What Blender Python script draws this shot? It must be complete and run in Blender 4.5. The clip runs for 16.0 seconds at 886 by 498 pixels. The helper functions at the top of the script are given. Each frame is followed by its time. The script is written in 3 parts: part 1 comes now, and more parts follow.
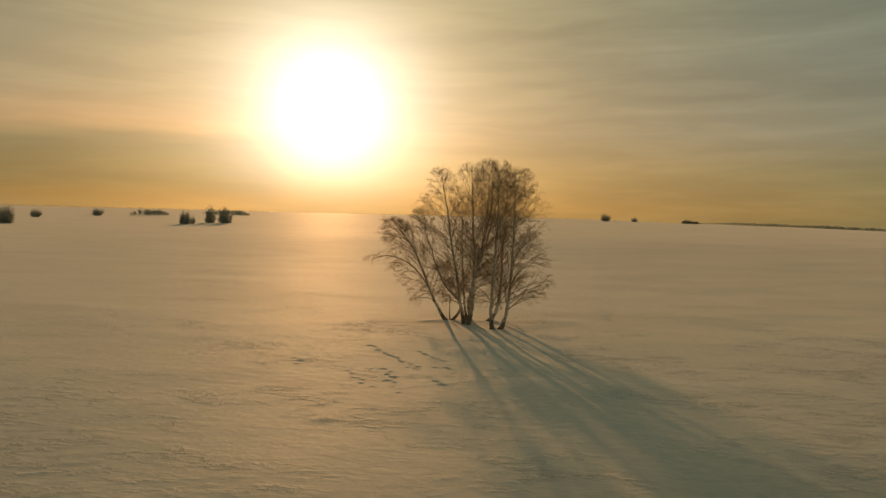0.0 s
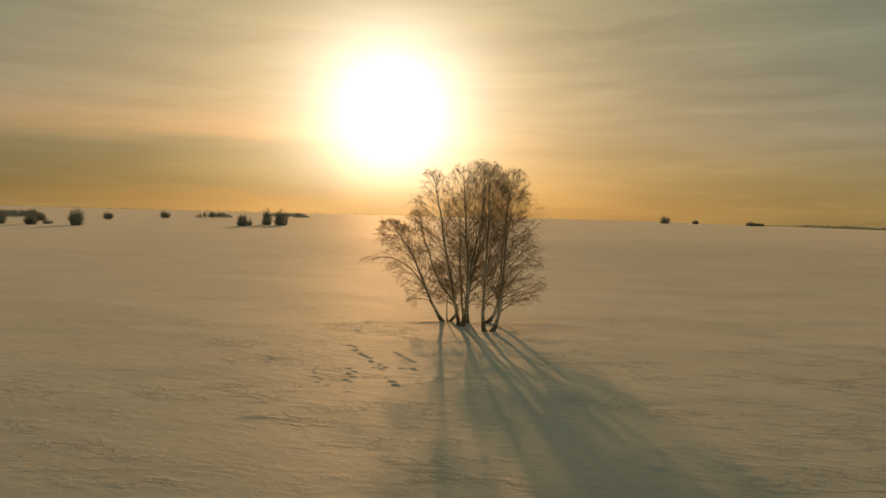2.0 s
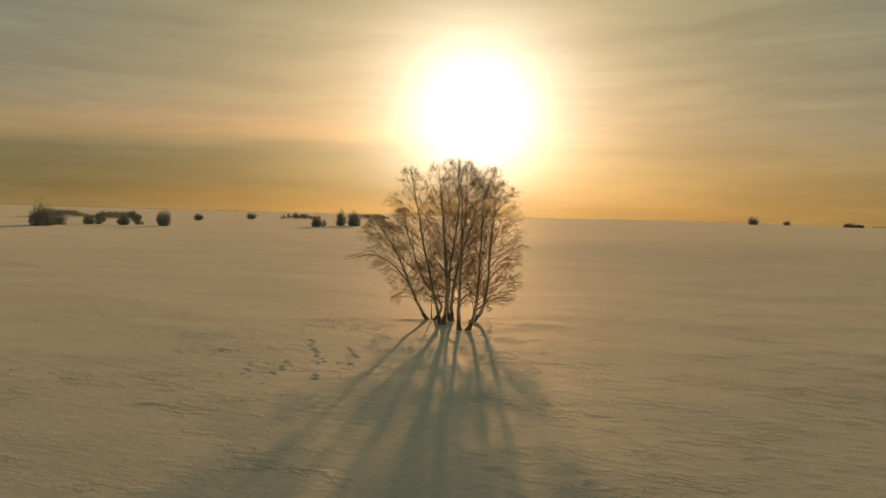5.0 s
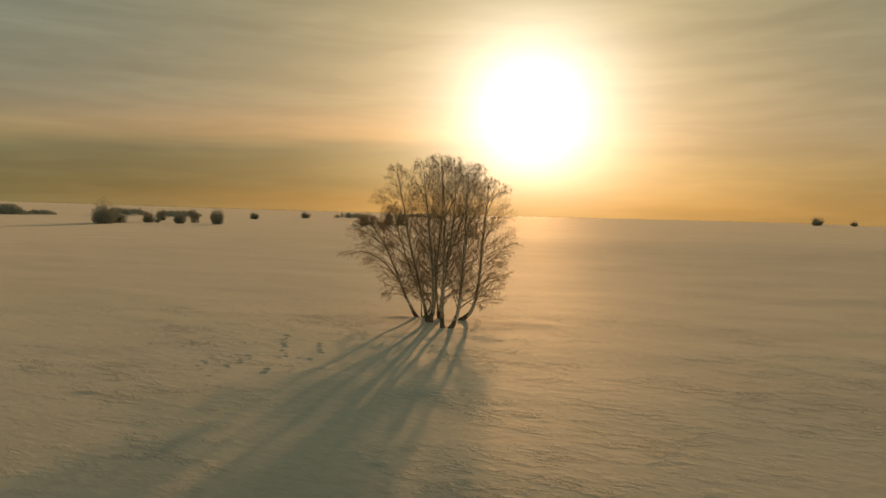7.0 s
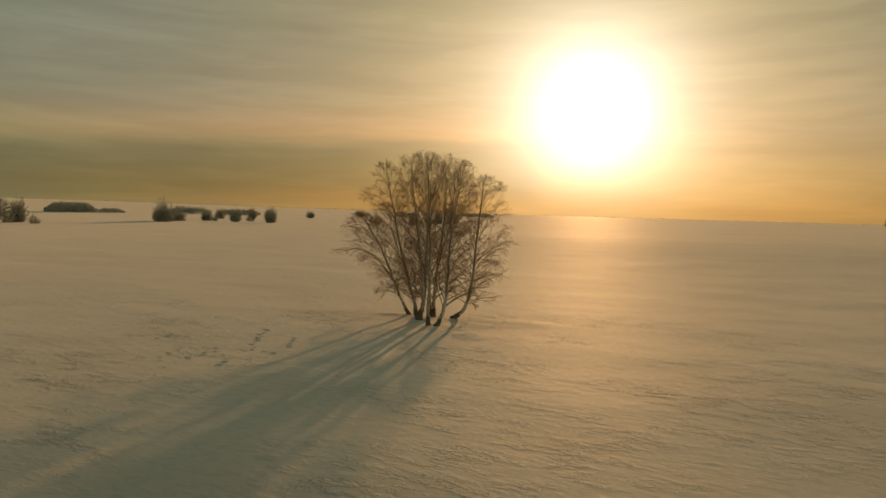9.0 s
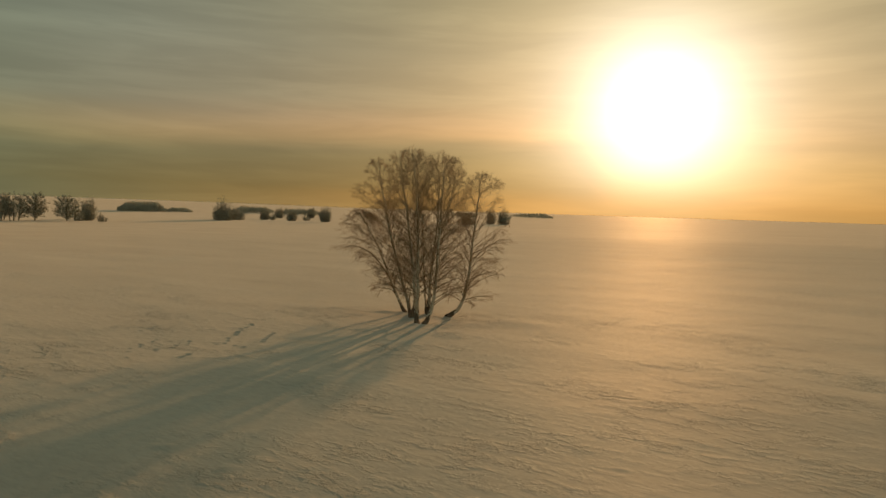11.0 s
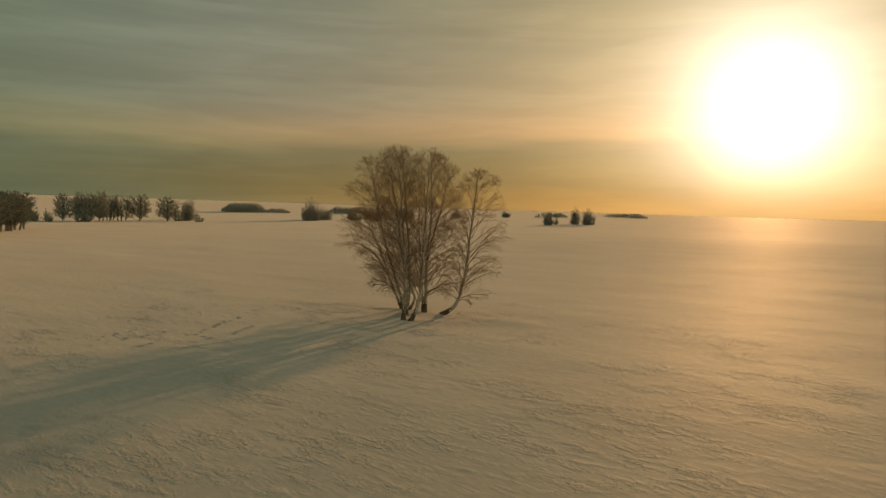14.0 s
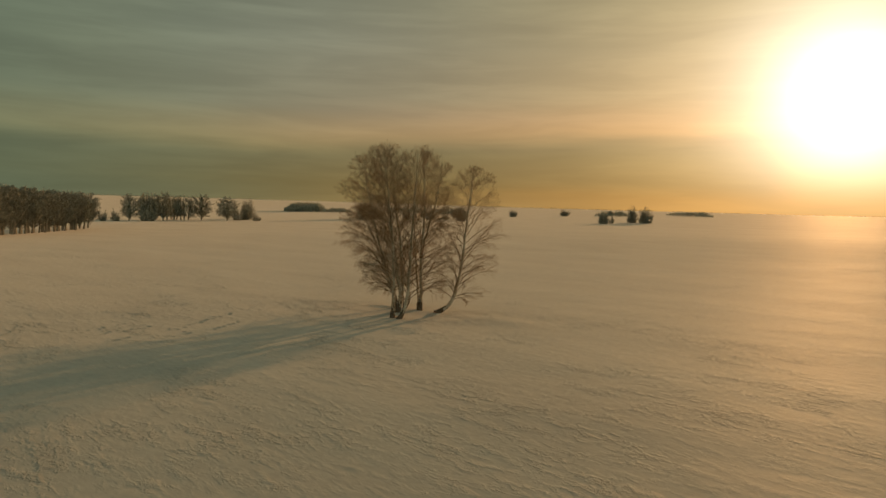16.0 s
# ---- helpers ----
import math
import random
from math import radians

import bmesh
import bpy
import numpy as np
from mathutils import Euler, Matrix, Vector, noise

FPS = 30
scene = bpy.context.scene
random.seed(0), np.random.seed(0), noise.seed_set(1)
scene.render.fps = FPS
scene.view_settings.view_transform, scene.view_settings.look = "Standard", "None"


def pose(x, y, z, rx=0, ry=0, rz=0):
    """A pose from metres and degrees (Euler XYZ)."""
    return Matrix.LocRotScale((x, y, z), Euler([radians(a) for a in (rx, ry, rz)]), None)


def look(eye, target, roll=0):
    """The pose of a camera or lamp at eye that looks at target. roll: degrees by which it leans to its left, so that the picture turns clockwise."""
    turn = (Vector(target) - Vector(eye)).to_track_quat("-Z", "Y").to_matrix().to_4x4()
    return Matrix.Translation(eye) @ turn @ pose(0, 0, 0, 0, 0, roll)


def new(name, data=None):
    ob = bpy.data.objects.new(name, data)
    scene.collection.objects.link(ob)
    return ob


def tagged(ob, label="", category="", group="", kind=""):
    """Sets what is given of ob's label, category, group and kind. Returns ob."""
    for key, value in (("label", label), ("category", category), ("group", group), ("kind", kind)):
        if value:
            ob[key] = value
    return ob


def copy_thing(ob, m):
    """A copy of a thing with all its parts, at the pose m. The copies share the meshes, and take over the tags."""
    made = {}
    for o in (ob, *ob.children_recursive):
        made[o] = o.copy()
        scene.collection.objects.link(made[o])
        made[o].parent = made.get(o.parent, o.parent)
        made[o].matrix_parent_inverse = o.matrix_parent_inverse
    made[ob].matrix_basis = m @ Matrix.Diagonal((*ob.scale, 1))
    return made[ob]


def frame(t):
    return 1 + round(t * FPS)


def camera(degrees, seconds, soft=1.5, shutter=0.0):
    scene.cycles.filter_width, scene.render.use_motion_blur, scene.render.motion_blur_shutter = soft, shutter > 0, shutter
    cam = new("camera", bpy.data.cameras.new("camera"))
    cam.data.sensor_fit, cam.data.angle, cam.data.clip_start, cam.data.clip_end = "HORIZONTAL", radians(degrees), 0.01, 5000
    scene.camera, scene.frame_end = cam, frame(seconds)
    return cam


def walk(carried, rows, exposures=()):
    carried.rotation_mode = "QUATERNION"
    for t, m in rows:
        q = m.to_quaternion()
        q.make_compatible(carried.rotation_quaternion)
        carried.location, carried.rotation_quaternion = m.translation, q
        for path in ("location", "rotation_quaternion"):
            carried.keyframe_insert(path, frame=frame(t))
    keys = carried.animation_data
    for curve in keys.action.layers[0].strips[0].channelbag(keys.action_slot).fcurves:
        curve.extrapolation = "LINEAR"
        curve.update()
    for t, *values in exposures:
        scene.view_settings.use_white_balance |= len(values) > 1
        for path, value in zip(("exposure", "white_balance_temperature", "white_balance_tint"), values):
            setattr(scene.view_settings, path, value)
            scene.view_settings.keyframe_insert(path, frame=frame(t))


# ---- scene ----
cam = camera(66.4, 16.0)
# seconds, place, yaw, pitch, roll
PATH = [
    (0.0, 1.029, -0.252, 5.369, 3.559, -1.674, -1.826),
    (0.5, 1.898, -0.172, 5.399, 4.868, -1.664, -1.863),
    (1.0, 2.798, -0.086, 5.421, 6.144, -1.655, -1.880),
    (1.5, 3.721, 0.012, 5.436, 7.392, -1.650, -1.885),
    (2.0, 4.659, 0.127, 5.446, 8.616, -1.650, -1.883),
    (2.5, 5.606, 0.262, 5.452, 9.821, -1.655, -1.881),
    (3.0, 6.556, 0.421, 5.455, 11.010, -1.666, -1.882),
    (3.5, 7.505, 0.605, 5.456, 12.187, -1.684, -1.889),
    (4.0, 8.450, 0.815, 5.456, 13.357, -1.708, -1.905),
    (4.5, 9.386, 1.053, 5.456, 14.523, -1.739, -1.930),
    (5.0, 10.312, 1.319, 5.456, 15.687, -1.775, -1.966),
    (5.5, 11.227, 1.613, 5.456, 16.855, -1.816, -2.011),
    (6.0, 12.130, 1.933, 5.457, 18.027, -1.862, -2.065),
    (6.5, 13.019, 2.280, 5.459, 19.208, -1.911, -2.128),
    (7.0, 13.896, 2.651, 5.461, 20.399, -1.964, -2.196),
    (7.5, 14.759, 3.045, 5.464, 21.602, -2.019, -2.268),
    (8.0, 15.610, 3.461, 5.468, 22.820, -2.075, -2.342),
    (8.5, 16.450, 3.898, 5.472, 24.053, -2.132, -2.416),
    (9.0, 17.279, 4.352, 5.477, 25.302, -2.188, -2.487),
    (9.5, 18.097, 4.824, 5.483, 26.567, -2.244, -2.552),
    (10.0, 18.907, 5.311, 5.489, 27.849, -2.299, -2.610),
    (10.5, 19.708, 5.813, 5.495, 29.148, -2.353, -2.659),
    (11.0, 20.502, 6.328, 5.501, 30.461, -2.405, -2.696),
    (11.5, 21.287, 6.856, 5.508, 31.788, -2.456, -2.722),
    (12.0, 22.066, 7.396, 5.516, 33.127, -2.506, -2.734),
    (12.5, 22.836, 7.951, 5.525, 34.474, -2.556, -2.733),
    (13.0, 23.597, 8.519, 5.536, 35.827, -2.607, -2.720),
    (13.5, 24.348, 9.103, 5.548, 37.182, -2.661, -2.695),
    (14.0, 25.086, 9.706, 5.564, 38.534, -2.719, -2.662),
    (14.5, 25.809, 10.330, 5.583, 39.878, -2.783, -2.623),
    (15.0, 26.514, 10.980, 5.608, 41.208, -2.857, -2.582),
    (15.5, 27.195, 11.660, 5.639, 42.517, -2.943, -2.546),
    (16.0, 27.849, 12.376, 5.678, 43.798, -3.046, -2.520),
]
walk(cam, [(t, pose(x, y, z, 90 + pitch, roll, yaw)) for t, x, y, z, yaw, pitch, roll in PATH])

# ---- light ----
SUN_AZ, SUN_EL = radians(-13.3), radians(9.6)
SUN_DIR = Vector((math.sin(SUN_AZ) * math.cos(SUN_EL), math.cos(SUN_AZ) * math.cos(SUN_EL), math.sin(SUN_EL)))

sun_data = bpy.data.lights.new("sun", "SUN")
sun_data.energy, sun_data.angle, sun_data.color = 1.95, radians(0.9), (1.0, 0.50, 0.18)
sun = new("sun", sun_data)
sun.matrix_world = look(SUN_DIR * 100, (0, 0, 0))

world = bpy.data.worlds.new("world")
scene.world = world
world.use_nodes = True
wt = world.node_tree
wt.nodes.clear()


def node(tree, kind, **values):
    n = tree.nodes.new(kind)
    for key, value in values.items():
        if key in n.inputs:
            n.inputs[key].default_value = value
    return n


def calc(tree, op, a, b=None, c=None, clamp=False):
    n = tree.nodes.new("ShaderNodeMath")
    n.operation, n.use_clamp = op, clamp
    for i, v in enumerate((a, b, c)):
        if v is None:
            continue
        if isinstance(v, (int, float)):
            n.inputs[i].default_value = v
        else:
            tree.links.new(v, n.inputs[i])
    return n.outputs[0]


def span(tree, value, a, b, lo=0.0, hi=1.0):
    n = tree.nodes.new("ShaderNodeMapRange")
    n.interpolation_type = "SMOOTHSTEP"
    n.inputs["From Min"].default_value, n.inputs["From Max"].default_value = a, b
    n.inputs["To Min"].default_value, n.inputs["To Max"].default_value = lo, hi
    tree.links.new(value, n.inputs["Value"])
    return n.outputs["Result"]


def ramp(tree, value, stops, mode="EASE"):
    n = tree.nodes.new("ShaderNodeValToRGB")
    n.color_ramp.interpolation = mode
    while len(n.color_ramp.elements) > 1:
        n.color_ramp.elements.remove(n.color_ramp.elements[0])
    n.color_ramp.elements[0].position = stops[0][0]
    n.color_ramp.elements[0].color = (*stops[0][1], 1)
    for p, col in stops[1:]:
        n.color_ramp.elements.new(p).color = (*col, 1)
    tree.links.new(value, n.inputs[0])
    return n.outputs[0]


def blend(tree, kind, fac, a, b):
    n = tree.nodes.new("ShaderNodeMix")
    n.data_type, n.blend_type, n.clamp_factor = "RGBA", kind, False
    for sock, v in ((n.inputs[0], fac), (n.inputs[6], a), (n.inputs[7], b)):
        if isinstance(v, (int, float)):
            sock.default_value = v
        elif isinstance(v, tuple):
            sock.default_value = (*v, 1)
        else:
            tree.links.new(v, sock)
    return n.outputs[2]


def build_sky():
    t = wt
    co = t.nodes.new("ShaderNodeTexCoord").outputs["Generated"]
    norm = t.nodes.new("ShaderNodeVectorMath")
    norm.operation = "NORMALIZE"
    t.links.new(co, norm.inputs[0])
    way = norm.outputs[0]
    sep = t.nodes.new("ShaderNodeSeparateXYZ")
    t.links.new(way, sep.inputs[0])
    el = calc(t, "MULTIPLY", calc(t, "ARCSINE", sep.outputs[2]), 57.2958)
    az = calc(t, "MULTIPLY", calc(t, "ARCTAN2", sep.outputs[0], sep.outputs[1]), 57.2958)
    dot = t.nodes.new("ShaderNodeVectorMath")
    dot.operation = "DOT_PRODUCT"
    t.links.new(way, dot.inputs[0])
    dot.inputs[1].default_value = SUN_DIR
    off = calc(t, "MULTIPLY", calc(t, "ARCCOSINE", calc(t, "MINIMUM", dot.outputs["Value"], 0.999999)), 57.2958)
    # streaky cloud texture: flattened in height
    flat = t.nodes.new("ShaderNodeCombineXYZ")
    t.links.new(calc(t, "MULTIPLY", az, 0.035), flat.inputs[0])
    t.links.new(calc(t, "MULTIPLY_ADD", az, -0.006, calc(t, "MULTIPLY", el, 0.30)), flat.inputs[1])
    def streak(scale, detail, seed):
        flat2 = t.nodes.new("ShaderNodeVectorMath")
        flat2.operation = "ADD"
        t.links.new(flat.outputs[0], flat2.inputs[0])
        flat2.inputs[1].default_value = (seed, seed * 0.7, seed * 1.3)
        n = node(t, "ShaderNodeTexNoise", Scale=scale, Detail=detail, Roughness=0.55, Distortion=0.35)
        t.links.new(flat2.outputs[0], n.inputs["Vector"])
        return n.outputs[0]
    big, fine = streak(1.0, 3.0, 3.1), streak(2.6, 4.0, 8.4)
    # thin cloud lit from behind: fades with the angle from the sun
    veil = ramp(t, calc(t, "DIVIDE", off, 120.0), [
        (0.0, (0.62, 0.44, 0.21)), (0.09, (0.54, 0.345, 0.138)), (0.17, (0.39, 0.268, 0.116)), (0.27, (0.292, 0.231, 0.117)),
        (0.42, (0.202, 0.201, 0.121)), (0.55, (0.140, 0.168, 0.112)), (0.75, (0.205, 0.21, 0.15)), (1.0, (0.235, 0.24, 0.175))], "LINEAR")
    # by height: amber haze near the horizon, pinkish above, grey-green on top
    tone = ramp(t, calc(t, "DIVIDE", calc(t, "MAXIMUM", el, 0.0), 40.0), [
        (0.0, (1.02, 0.86, 0.62)), (0.05, (1.14, 0.87, 0.54)), (0.12, (1.05, 0.92, 0.72)), (0.20, (0.95, 0.96, 1.10)),
        (0.34, (0.82, 0.95, 1.20)), (0.50, (0.66, 0.84, 1.04)), (0.72, (0.30, 0.34, 0.33)), (1.0, (0.22, 0.25, 0.25))], "LINEAR")
    # the amber of the haze fades away from the sun
    tone = blend(t, "MIX", span(t, off, 36.0, 64.0, 0.0, 0.7), tone, (0.86, 0.90, 0.80))
    sky = blend(t, "MULTIPLY", 1.0, veil, tone)
    # long dark cloud bank to the left of the sun, lit along its upper edge
    wavy = calc(t, "MULTIPLY_ADD", big, 1.6, calc(t, "SUBTRACT", el, 0.8))
    wavy = calc(t, "ADD", wavy, span(t, az, -25.0, -75.0, 0.0, 2.0))
    bank = calc(t, "MULTIPLY", span(t, wavy, 0.9, 3.4), span(t, wavy, 5.5, 7.2, 1.0, 0.0))
    side = calc(t, "MULTIPLY", span(t, az, -15.5, -19.0), span(t, az, -120.0, -90.0))
    bank = calc(t, "MULTIPLY", calc(t, "MULTIPLY", bank, side), span(t, off, 30.0, 62.0, 1.0, 0.55))
    sky = blend(t, "MIX", calc(t, "MULTIPLY", bank, 0.85), sky, blend(t, "MULTIPLY", 1.0, sky, (0.50, 0.60, 0.70)))
    edge = calc(t, "MULTIPLY", calc(t, "MULTIPLY", span(t, wavy, 5.8, 7.4), span(t, wavy, 7.6, 10.5, 1.0, 0.0)), span(t, az, 10.0, -20.0))
    sky = blend(t, "MIX", calc(t, "MULTIPLY", edge, 0.6), sky, blend(t, "MULTIPLY", 1.0, sky, (1.45, 1.22, 1.10)))
    # amber streaks
    wisps = span(t, fine, 0.35, 0.70, 0.93, 1.08)
    sky = blend(t, "MULTIPLY", 1.0, sky, blend(t, "MIX", 1.0, wisps, wisps))
    soft = span(t, big, 0.30, 0.70, 0.92, 1.08)
    sky = blend(t, "MULTIPLY", 1.0, sky, blend(t, "MIX", 1.0, soft, soft))
    # the sun's own glare through the haze
    core = calc(t, "MULTIPLY", calc(t, "EXPONENT", calc(t, "MULTIPLY", calc(t, "POWER", calc(t, "DIVIDE", off, 4.4), 1.3), -1.0)), 1.75)
    halo = calc(t, "MULTIPLY", calc(t, "EXPONENT", calc(t, "DIVIDE", off, -6.0)), 0.40)
    cut = span(t, el, 1.0, 5.0, 0.36, 1.0)
    sky = blend(t, "ADD", calc(t, "MULTIPLY", core, cut), sky, (1.0, 0.94, 0.90))
    sky = blend(t, "ADD", calc(t, "MULTIPLY", halo, cut), sky, (1.0, 0.66, 0.25))
    air = t.nodes.new("ShaderNodeTexSky")
    air.sky_type, air.sun_disc = "NISHITA", False
    air.sun_elevation, air.sun_rotation = SUN_EL, SUN_AZ
    air.dust_density, air.air_density = 4.0, 1.0
    sky = blend(t, "ADD", SKY_AIR, sky, air.outputs[0])
    bg = node(t, "ShaderNodeBackground", Strength=SKY_STRENGTH)
    t.links.new(sky, bg.inputs["Color"])
    out = t.nodes.new("ShaderNodeOutputWorld")
    t.links.new(bg.outputs[0], out.inputs[0])


SKY_STRENGTH, SKY_AIR = 1.0, 0.005
build_sky()
scene.view_settings.exposure = 0.0


# ---- materials ----
def material(name, rough=0.7, spec=0.3):
    m = bpy.data.materials.new(name)
    m.use_nodes = True
    b = m.node_tree.nodes["Principled BSDF"]
    b.inputs["Roughness"].default_value = rough
    b.inputs["Specular IOR Level"].default_value = spec
    return m, m.node_tree, b


def place_noise(tree, scale, detail=4.0, stretch=(1, 1, 1), rough=0.55, turn=0.0):
    co = tree.nodes.new("ShaderNodeTexCoord")
    mp = tree.nodes.new("ShaderNodeMapping")
    mp.inputs["Scale"].default_value = stretch
    mp.inputs["Rotation"].default_value = (0, 0, turn)
    tree.links.new(co.outputs["Object"], mp.inputs["Vector"])
    n = node(tree, "ShaderNodeTexNoise", Scale=scale, Detail=detail, Roughness=rough)
    tree.links.new(mp.outputs[0], n.inputs["Vector"])
    return n.outputs[0]


def bump(tree, bsdf, parts):
    last = None
    for height, strength, dist in parts:
        b = tree.nodes.new("ShaderNodeBump")
        b.inputs["Strength"].default_value, b.inputs["Distance"].default_value = strength, dist
        tree.links.new(height, b.inputs["Height"])
        if last:
            tree.links.new(last, b.inputs["Normal"])
        last = b.outputs[0]
    tree.links.new(last, bsdf.inputs["Normal"])


def make_snow():
    m, t, b = material("snow", 0.72, 0.15)
    drift = place_noise(t, 0.10, 4, (0.6, 1.4, 1), turn=-0.35)
    crust = place_noise(t, 3.4, 8, (0.8, 1.25, 1), 0.6, -0.2)
    flake = place_noise(t, 6.5, 4, (0.7, 1.3, 1), 0.6, 0.3)
    patch = span(t, place_noise(t, 0.16, 4, (0.8, 1.2, 1), 0.65), 0.46, 0.62, 0.08, 1.0)
    col = ramp(t, drift, [(0.3, (0.56, 0.555, 0.545)), (0.55, (0.62, 0.615, 0.60)), (0.75, (0.68, 0.675, 0.66))])
    col = blend(t, "MULTIPLY", 1.0, col, ramp(t, crust, [(0.3, (0.90, 0.90, 0.91)), (0.6, (1, 1, 1))]))
    t.links.new(col, b.inputs["Base Color"])
    b.inputs["Sheen Weight"].default_value, b.inputs["Sheen Roughness"].default_value = 0.29, 0.35
    spots = span(t, place_noise(t, 0.9, 4, (0.7, 1.4, 1), 0.65, 0.15), 0.44, 0.60, 0.12, 1.0)
    patch = calc(t, "MULTIPLY", patch, spots)
    # the crust is most broken on the open ground in front of the clump
    away = t.nodes.new("ShaderNodeVectorMath")
    away.operation = "DISTANCE"
    t.links.new(t.nodes.new("ShaderNodeTexCoord").outputs["Object"], away.inputs[0])
    away.inputs[1].default_value = (9.0, 19.0, 0.0)
    patch = calc(t, "MULTIPLY", patch, span(t, away.outputs["Value"], 15.0, 34.0, 1.0, 0.3))
    # broken crust: plates with sharp low edges
    plate = span(t, place_noise(t, 2.3, 6, (0.75, 1.3, 1), 0.62, 0.12), 0.47, 0.56)
    chip = span(t, crust, 0.47, 0.58)
    rough = calc(t, "MULTIPLY", patch, calc(t, "MULTIPLY_ADD", chip, 0.6, plate))
    broad = place_noise(t, 0.14, 3, (0.7, 1.4, 1), 0.55, 0.3)
    wave = place_noise(t, 0.55, 4, (0.75, 1.3, 1), 0.6, -0.05)
    dash = span(t, place_noise(t, 1.9, 5, (0.6, 1.5, 1), 0.62, 0.3), 0.48, 0.62)
    bump(t, b, [(broad, 0.2, 0.20), (wave, 0.24, 0.07), (dash, 0.18, 0.04), (rough, 0.72, 0.048), (flake, 0.28, 0.012)])
    return m


def make_bark():
    m, t, b = material("birch_bark", 0.75, 0.2)
    flakes = place_noise(t, 3.0, 5, (1.0, 1.0, 4.5), 0.65)
    patch = place_noise(t, 1.6, 3)
    col = ramp(t, flakes, [(0.32, (0.14, 0.12, 0.10)), (0.40, (0.50, 0.45, 0.38)), (0.58, (0.72, 0.68, 0.60))])
    col = blend(t, "MULTIPLY", 1.0, col, ramp(t, patch, [(0.35, (0.68, 0.61, 0.54)), (0.6, (1, 1, 1))]))
    t.links.new(col, b.inputs["Base Color"])
    bump(t, b, [(flakes, 0.5, 0.02)])
    return m


def make_plain_bark(name, dark, light, scale):
    m, t, b = material(name, 0.85, 0.15)
    n = place_noise(t, scale, 5, (1, 1, 0.35), 0.65)
    col = ramp(t, n, [(0.3, dark), (0.7, light)])
    t.links.new(col, b.inputs["Base Color"])
    bump(t, b, [(n, 0.6, 0.03)])
    return m


def make_thin_twigs(name, dark, light, scale, through_light):
    """Fine twigs: part of the light scatters on through them. Haze and glare are put into the pale colours."""
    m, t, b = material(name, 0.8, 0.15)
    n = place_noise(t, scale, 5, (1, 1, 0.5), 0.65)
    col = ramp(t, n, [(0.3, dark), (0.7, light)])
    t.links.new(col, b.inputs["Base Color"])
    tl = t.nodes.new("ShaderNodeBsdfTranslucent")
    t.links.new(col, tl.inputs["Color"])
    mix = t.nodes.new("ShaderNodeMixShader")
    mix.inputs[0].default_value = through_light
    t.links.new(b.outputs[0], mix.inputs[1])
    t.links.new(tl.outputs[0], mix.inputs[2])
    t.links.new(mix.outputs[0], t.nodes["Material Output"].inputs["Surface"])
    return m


SNOW, BARK = make_snow(), make_bark()
ROUGH_BARK = make_plain_bark("rough_base_bark", (0.08, 0.064, 0.05), (0.24, 0.19, 0.145), 7.0)
LIMB_BARK = make_plain_bark("limb_bark", (0.20, 0.15, 0.11), (0.42, 0.34, 0.26), 5.0)
# far trees and bushes: aerial haze painted in as a paler twig colour
HAZED_BARK = make_thin_twigs("frosted_twigs", (0.48, 0.49, 0.44), (0.66, 0.66, 0.60), 0.8, 0.50)
# distant woods: the haze before them painted as a still paler colour
HAZED_WOOD = make_thin_twigs("hoar_frost_twigs", (0.58, 0.59, 0.53), (0.76, 0.76, 0.70), 0.05, 0.40)
# brown twigs of the clump, lightened to paint in the sun's veiling glare
TWIG_BARK = make_thin_twigs("rimed_twigs", (0.47, 0.39, 0.295), (0.63, 0.54, 0.435), 3.0, 0.75)
# nearest grove: darker, with less haze put into the colour than farther trees
GROVE_BARK = make_thin_twigs("grove_twigs", (0.27, 0.29, 0.26), (0.42, 0.43, 0.39), 0.8, 0.15)
FAR_TRUNK = make_plain_bark("pale_trunk_bark", (0.30, 0.28, 0.24), (0.52, 0.49, 0.43), 1.5)


# ---- ground ----
class Grain:
    """Smooth gradient noise on arrays."""

    def __init__(self, seed):
        rng = np.random.RandomState(seed)
        self.table = rng.permutation(512)
        angle = rng.rand(512) * 2 * np.pi
        self.gx, self.gy = np.cos(angle), np.sin(angle)

    def __call__(self, x, y):
        xi, yi = np.floor(x).astype(int), np.floor(y).astype(int)
        fx, fy = x - xi, y - yi
        u, v = fx * fx * fx * (fx * (fx * 6 - 15) + 10), fy * fy * fy * (fy * (fy * 6 - 15) + 10)

        def corner(a, b):
            h = self.table[(self.table[(xi + a) & 511] + yi + b) & 511]
            return self.gx[h] * (fx - a) + self.gy[h] * (fy - b)

        lo = corner(0, 0) * (1 - u) + corner(1, 0) * u
        hi = corner(0, 1) * (1 - u) + corner(1, 1) * u
        return lo * (1 - v) + hi * v


def ease(v, a, b):
    k = np.clip((v - a) / (b - a), 0, 1)
    return k * k * (3 - 2 * k)


GRAIN = [Grain(s) for s in (11, 12, 13, 14, 15, 16)]
# boot prints in the snow beside the birches: first and last step of each track, number of steps
TRACKS = [((-4.0, 30.0), (-1.32, 25.65), 17), ((-2.55, 25.2), (-1.65, 21.7), 9), ((-3.87, 24.6), (-2.74, 22.3), 6), ((-0.70, 23.85), (-0.16, 22.8), 5),
          ((-1.65, 29.1), (-0.55, 27.3), 6), ((-0.72, 26.0), (0.18, 25.8), 4), ((-6.5, 26.5), (-5.9, 25.5), 3), ((-1.75, 25.75), (-1.3, 25.6), 3), ((-5.2, 37.8), (-4.7, 32.4), 8)]


